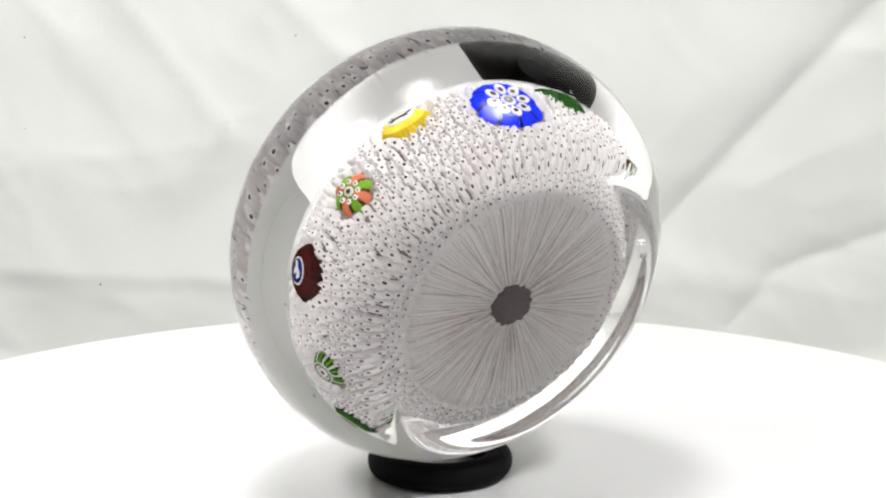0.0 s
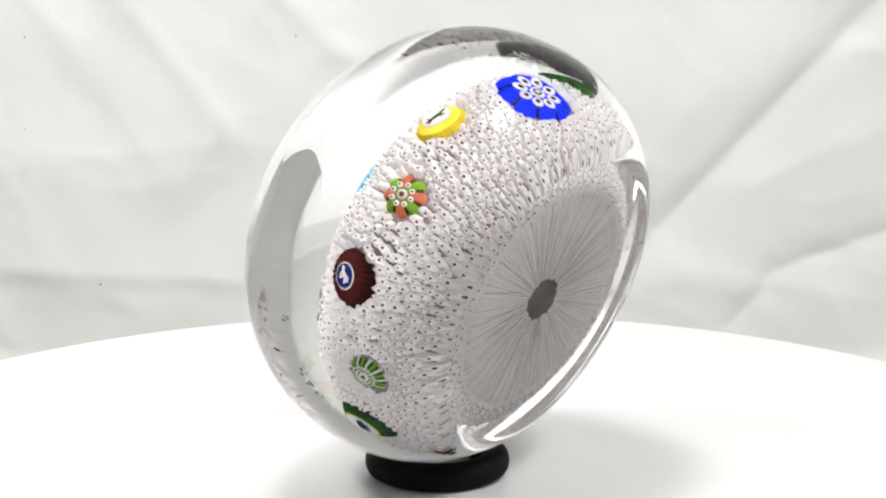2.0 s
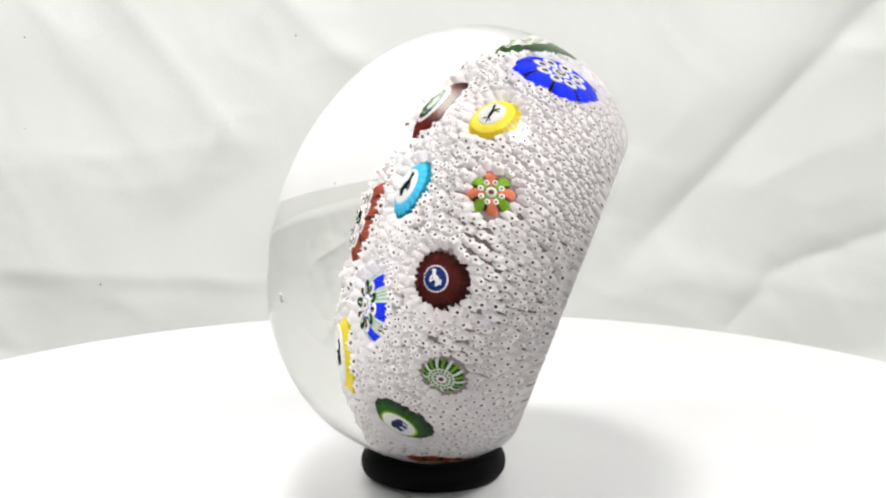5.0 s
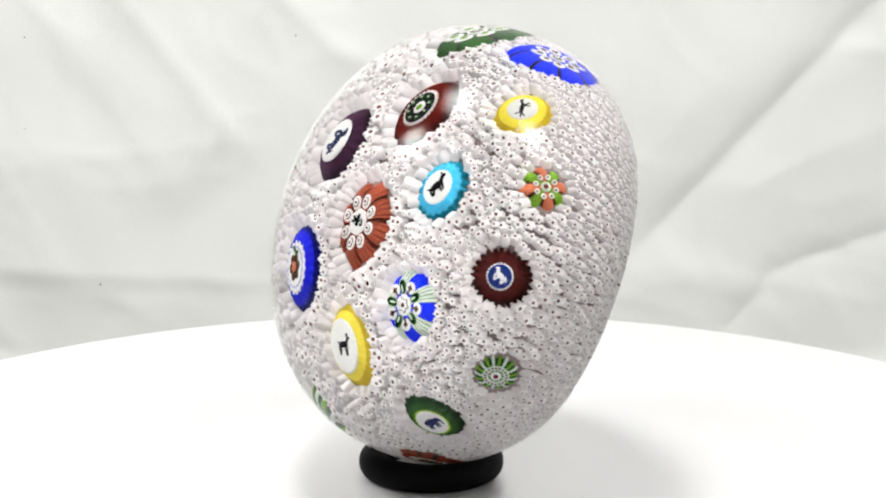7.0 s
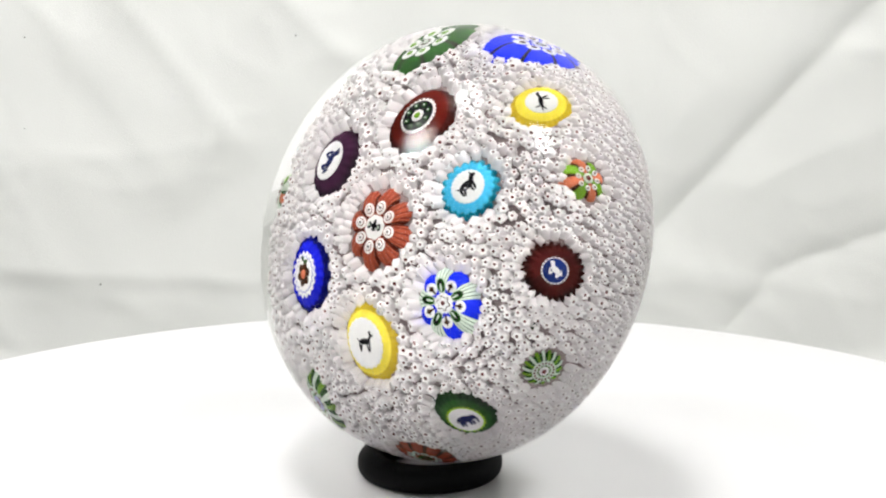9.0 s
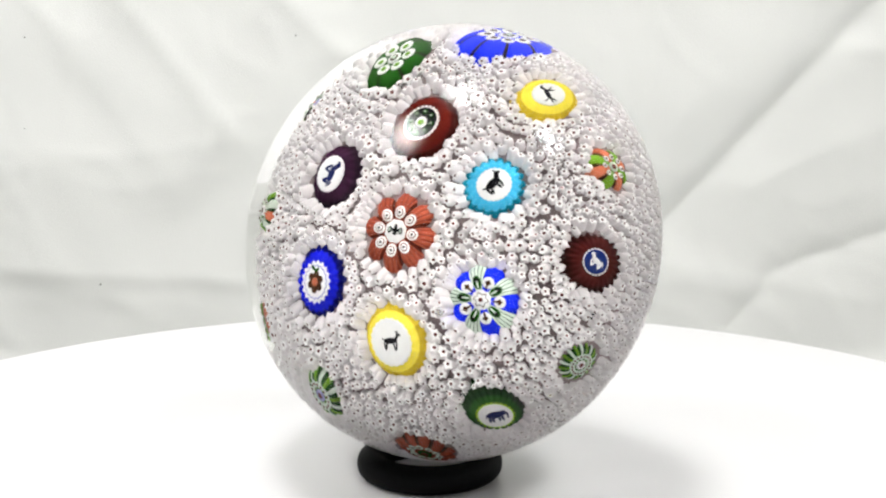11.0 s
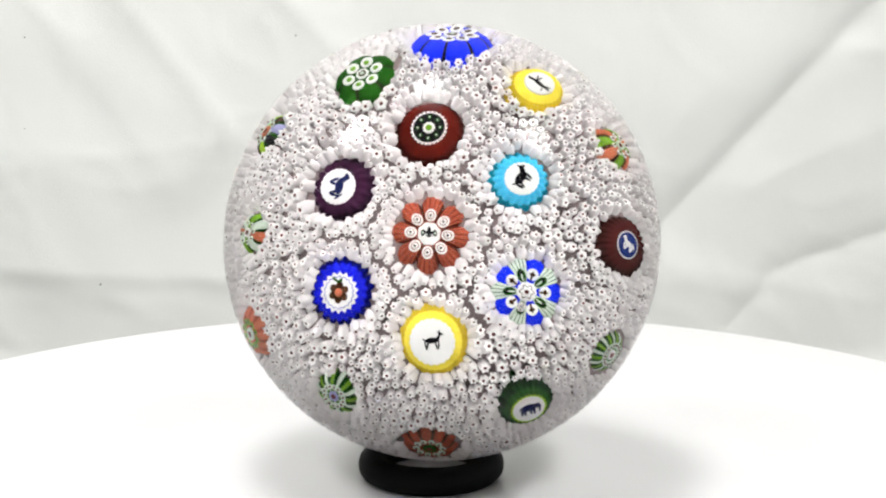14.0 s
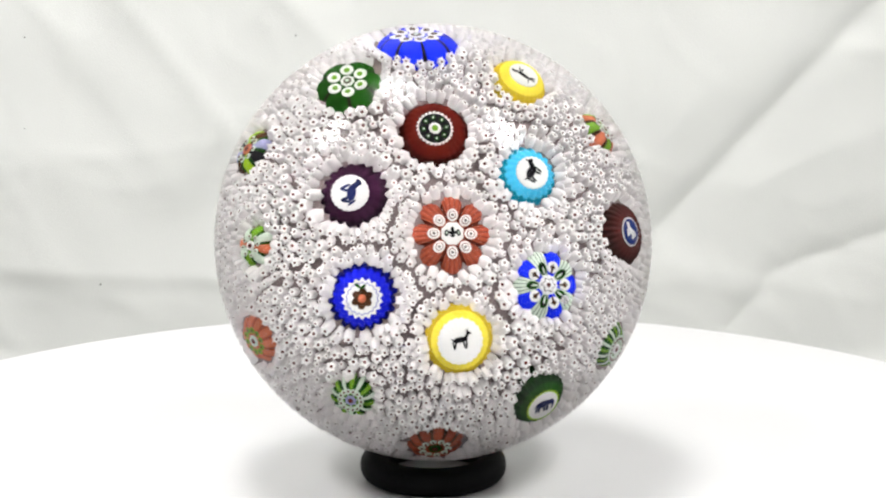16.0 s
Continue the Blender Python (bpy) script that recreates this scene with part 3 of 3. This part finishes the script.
def bundle_cane(az, r, s, dia, count, mats, tips, label, core=WHITE, turn=0.0, edge=GREEN):
    """A bundle of bent rods round a small core, each rod tipped."""
    dia *= 0.88
    body, z = cane(az, r, s, dia, count, mats, label, turn, tooth=0.22, rise=0.9, top=0.35, edge=edge)
    R = dia / 2
    top_layer(body, ring_of("tip", count, R * 0.46, R * 0.13, R * 0.12, tips), z)
    top_layer(body, ring_of("tip_core", count, R * 0.47, R * 0.05, R * 0.05, OXBLOOD), z + 0.1)
    top_layer(body, cog(R * 0.24, 10, 0.05, 0.22, core, "core"), z)
    top_layer(body, cog(R * 0.12, 8, 0.0, 0.27, OXBLOOD, "core_dot"), z)
    return body


bundle_cane(31.4, 26.49, -3.60, 7.4, 8, [CORAL, LEAF], WHITE, "coral and green bundled cane with pale tips", core=PALE, edge=BROWN)
bundle_cane(-30.8, 26.48, -5.79, 7.0, 18, [LEAF, PALE], PALE, "pale green and white striped cane", core=WHITE)
bundle_cane(-120.6, 25.73, -0.36, 7.4, 14, [LEAF, PALE], PALE, "green and white striped cane with a lilac centre", core=LILAC)
bundle_cane(-179.7, 25.86, -0.32, 6.4, 8, [PALE, CORAL, PALE, LEAF], PALE, "small pastel flower cane with a pale centre", core=WHITE)
bundle_cane(-153.8, 26.48, -5.88, 7.8, 10, [CORAL], LEAF, "coral cane with a green star centre", core=PALE, edge=TERRACOTTA)
bundle_cane(-91.4, 26.49, -5.68, 8.6, 10, [TERRACOTTA], PALE, "terracotta cane with a pale green centre", core=GREEN, edge=BROWN)
bundle_cane(149.9, 26.44, -4.77, 7.6, 8, [LIME, BLACK, LILAC, BROWN], PALE, "lime, black and lilac striped cane", core=CORAL)


# ---- the white carpet of small star canes ----
def bed_core():
    prof = [(max(r - 1.2 * (r / BED_R), 0.02) * MM, (s - 1.2 * max(0.0, min(1.0, (s + 4) / 8))) * MM) for r, s in BED]
    prof += [(19.4 * MM, -18.9 * MM), (18.2 * MM, -19.2 * MM), (0.02 * MM, -19.5 * MM)]
    verts, faces = lathe(prof, 96)
    me = mesh_of("bed", verts, faces, [GROUND_SHADE, STEM], [1 if k // 96 >= len(BED) - 5 else 0 for k in range(len(faces))])
    part("bed", me, paperweight, LYING, "greyish ground under the small canes, darkened for the shade between them")


bed_core()


def star_rod(points=6, deep=0.34, length=6.0):
    """One small rod: star-shaped in section, with a dark core at its top. Unit radius 1, top at 0."""
    n = points * 2
    rings = [(1.3, -length), (1.3, -2.6), (1.18, -1.1), (1.04, -0.14), (0.94, 0.0), (0.27, -0.03)]
    verts, faces, slots = [], [], []
    for i, (r, z) in enumerate(rings):
        for k in range(n):
            a = 2 * math.pi * k / n
            q = r * (1 - (deep if k % 2 else 0) * (0.1, 0.22, 0.5, 1.15, 1.2, 0.0)[i])
            verts.append((q * math.cos(a), q * math.sin(a), z))
    for i in range(len(rings) - 1):
        for k in range(n):
            l = (k + 1) % n
            faces.append((i * n + k, i * n + l, (i + 1) * n + l, (i + 1) * n + k))
            # slot 3: rod feet coloured dark, as the shade deep in the gaps
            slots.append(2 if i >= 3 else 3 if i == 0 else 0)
    faces.append(tuple((len(rings) - 1) * n + k for k in range(n)))
    slots.append(1)
    return np.array(verts), faces, slots


def carpet():
    rng = np.random.default_rng(7)
    centres = np.array([tuple(c) for c, _ in CANES])
    radii = np.array([q for _, q in CANES])
    cum = np.concatenate([[0], np.cumsum(np.diff(BED_ARC) * (BED_RAD[1:] + BED_RAD[:-1]) / 2)])
    cum[BED_ARC > BED_ARC[-1] - 0.9] = cum[BED_ARC > BED_ARC[-1] - 0.9][0]
    spots = np.zeros((9000, 3))
    found = []
    sizes = np.zeros(9000)
    for turn in range(100000):
        arc = float(np.interp(rng.random() * cum[-1], cum, BED_ARC))
        az = rng.random() * 2 * math.pi
        r, s = np.interp(arc, BED_ARC, BED_RAD), np.interp(arc, BED_ARC, BED_HIGH)
        p = np.array((r * math.cos(az), r * math.sin(az), s))
        n = len(found)
        gap = 1.34 + 0.65 * noise.noise(Vector(p * 0.16)) + rng.uniform(-0.16, 0.16)
        gap = min(max(gap, 1.08), 1.8) if turn < 45000 else 0.94 if turn < 75000 else 0.82
        if n and (((spots[:n] - p) ** 2).sum(1) < (0.5 * (sizes[:n] + gap)) ** 2).any():
            continue
        d = np.sqrt(((centres - p) ** 2).sum(1)) - radii
        if d.min() < (0.75 if turn < 45000 else 0.6) + 0.25 * max(0.0, min(1.0, (arc - 24) / 10)):
            continue
        spots[n] = p
        sizes[n] = gap
        found.append((arc, az, int(d.argmin()), float(d.min())))
    poses = []
    for i, (arc, az, near, dist) in enumerate(found):
        place, normal, up = bed_frame(arc, az)
        side = max(0.0, min(1.0, (arc - 24) / 16))
        way = normal - up * 0.22 * side
        away = place - Vector(centres[near])
        away -= normal * away.dot(normal)
        way += away.normalized() * (1.0 - 0.3 * side) * max(0.0, 1 - dist / 3.8)
        way += Vector(rng.normal(0, 0.10 - 0.05 * side, 3))
        size = 0.575 * (1 - 0.09 * side) * sizes[i] * rng.uniform(0.95, 1.08) * (1 - 0.08 * max(0.0, 1 - dist / 2.5))
        place = place + normal * rng.uniform(-0.16, 0.12) - normal * 0.25 * side - normal * (0.2 if sizes[i] < 1.1 else 0.0) - normal * 0.5 * max(0.0, 1 - dist / 2.4)
        m = frame_matrix(place * MM, way, up + Vector((0.01, 0.02, 0.0)))
        poses.append((arc, m @ Matrix.Diagonal((size * MM, size * MM, size * MM, 1)) @ pose(0, 0, 0, 0, 0, 0), rng.uniform(0, 60), side * min(1.0, dist / 2.0)))
    poses.sort(key=lambda q: q[0])
    kinds = [star_rod(6, 0.40), star_rod(6, 0.34), star_rod(6, 0.44), star_rod(5, 0.36)]
    meshes = [mesh_of("star_cane", v, f, [MILK, OXBLOOD, STAR_WHITE, GROUND_SHADE], sl, False) for v, f, sl in kinds]
    for me in meshes:
        me.polygons.foreach_set("use_smooth", [p.material_index == 0 for p in me.polygons])
    for i, (arc, m, turn, side) in enumerate(poses[:300]):
        part("star_cane", meshes[i % 4], paperweight, LYING @ m @ pose(0, 0, 0, 0, 0, turn))
    verts, faces, slots, base = [], [], [], 0
    for i, (arc, m, turn, side) in enumerate(poses[300:]):
        v, f, sl = kinds[i % 4]
        c, q = math.cos(radians(turn)), math.sin(radians(turn))
        v = v @ np.array(((c, q, 0), (-q, c, 0), (0, 0, 1)))
        # down the side the rods are drawn out towards the base, their cores stay round
        ring = len(v) // 6
        v[:-ring, 0] *= 1 - 0.12 * side
        v[:-ring, 1] *= 1 + 0.8 * side
        apart = max(0.0, min(1.0, (arc - 15) / 8)) * (1 - side)
        v[:3 * ring, :2] *= 1 + 0.08 * side - 0.12 * apart
        v[:2 * ring, :2] *= 1 - 0.14 * apart
        v[:, 2] -= 0.28 * side * (v[:, 1] < -0.3)
        v[-ring:, 1] += 0.55 * side
        a = np.array(m)
        verts.append(v @ a[:3, :3].T + a[:3, 3])
        faces += [tuple(k + base for k in q) for q in f]
        slots += sl
        base += len(v)
    rest = part("star_cane_carpet", mesh_of("star_cane_carpet", np.concatenate(verts), faces, [MILK, OXBLOOD, STAR_WHITE, GROUND_SHADE], slots, False), paperweight, LYING, "dense carpet of small white star canes with dark cores")
    rest.data.polygons.foreach_set("use_smooth", [q == 0 for q in slots])
    tagged(rest, kind="stuff")


carpet()


# ---- the drawn-out stems under the base ----
def stems(name, layers, seed, mat, thin, label):
    rng = np.random.default_rng(seed)
    verts, faces = [], []
    for layer, count in layers:
        for k in range(count):
            a = 2 * math.pi * (k + rng.uniform(-0.3, 0.3)) / count
            reach, top = rng.uniform(19.6, 20.4), rng.uniform(0.4, 1.3)
            start = rng.uniform(2.8, 4.5) if rng.random() < 0.6 else rng.uniform(4, 9)
            bend = rng.normal(0, 0.05)
            lift = rng.uniform(0, 0.16) + 0.2 * layer
            b = len(verts)
            steps = 15
            for i in range(steps):
                u = i / (steps - 1)
                r = start + (reach - start) * min(1.0, u * 1.3)
                climb = max(0.0, u * 1.3 - 1.0) / 0.3
                w = thin * (0.05 + 0.0078 * r) * rng.uniform(0.8, 1.15) + 0.015
                q = a + bend * (1 - u) ** 2
                low = -19.75 + lift * (1 - u) + 0.9 * max(0.0, (r - 16.5) / 4.0) ** 2 + top * climb
                r += 0.7 * top * climb
                c, s = math.cos(q), math.sin(q)
                for off, h in ((-w, 0.12), (-0.5 * w, 0.02), (0.5 * w, 0.02), (w, 0.12)):
                    q2 = r - 0.3 * h * climb
                    verts.append(((q2 * c - off * s) * MM, (q2 * s + off * c) * MM, (low + h * (1 - climb)) * MM))
            for i in range(steps - 1):
                for j in range(3):
                    faces.append((b + i * 4 + j, b + i * 4 + j + 1, b + i * 4 + j + 5, b + i * 4 + j + 4))
    tagged(part(name, mesh_of(name, verts, faces, [mat]), paperweight, LYING, label), kind="stuff")


def pontil():
    prof = [(4.0, -19.3), (4.0, -19.92), (3.7, -20.08), (2.3, -20.15), (0.02, -20.12)]
    v, f = lathe([(r * MM, s * MM) for r, s in prof], 96, flute=lambda a, i: 1 + 0.04 * math.sin(2 * a + 0.6) + 0.035 * math.sin(5 * a + 2) + 0.04 * math.sin(13 * a) + 0.03 * math.sin(19 * a + 1))
    part("pontil_mark", mesh_of("pontil_mark", v, f, [PONTIL]), paperweight, LYING, "grey-violet pontil spot")


stems("stems", ((0, 400), (1, 290)), 11, STEM, 1.0, "fine white stems drawn together over the base")
stems("dark_stems", ((-0.5, 240),), 23, STEM_DARK, 0.11, "thin dark lines between the white stems")
stems("tinted_stems", ((-0.55, 26),), 29, STEM_PINK, 0.35, "a few pinkish stems among the white ones")
pontil()


# ---- air bubbles in the glass ----
def bubbles():
    bm = bmesh.new()
    bmesh.ops.create_icosphere(bm, subdivisions=3, radius=1.0)
    bmesh.ops.reverse_faces(bm, faces=bm.faces[:])
    me = bpy.data.meshes.new("bubble")
    bm.to_mesh(me)
    bm.free()
    me.materials.append(LEAD_GLASS)
    smooth(me)
    for x, y, z, size in ((34.2, -8.9, 3.9, 0.55), (33.9, -8.4, 3.2, 0.4), (9.6, 35.3, 2.9, 0.4), (28.0, 8.3, 18.9, 0.22), (33.5, 3.8, 5.5, 0.2),
                          (35.1, -1.8, -7.7, 0.25), (29.2, -17.3, -11.2, 0.32), (-8.6, 33.8, -11.1, 0.3), (17.0, -13.4, 19.3, 0.75)):
        part("bubble", me, paperweight, LYING @ Matrix.Translation((x * MM, y * MM, z * MM)) @ Matrix.Diagonal((size * MM, size * MM, size * MM, 1)))


bubbles()


# ---- what turns ----
def motions():
    for thing in (turntable, support_ring, paperweight):
        walk(thing, [(t, pose(0, 0, 0, 0, 0, SPIN * t + lag)) for t, lag in LAG])


motions()
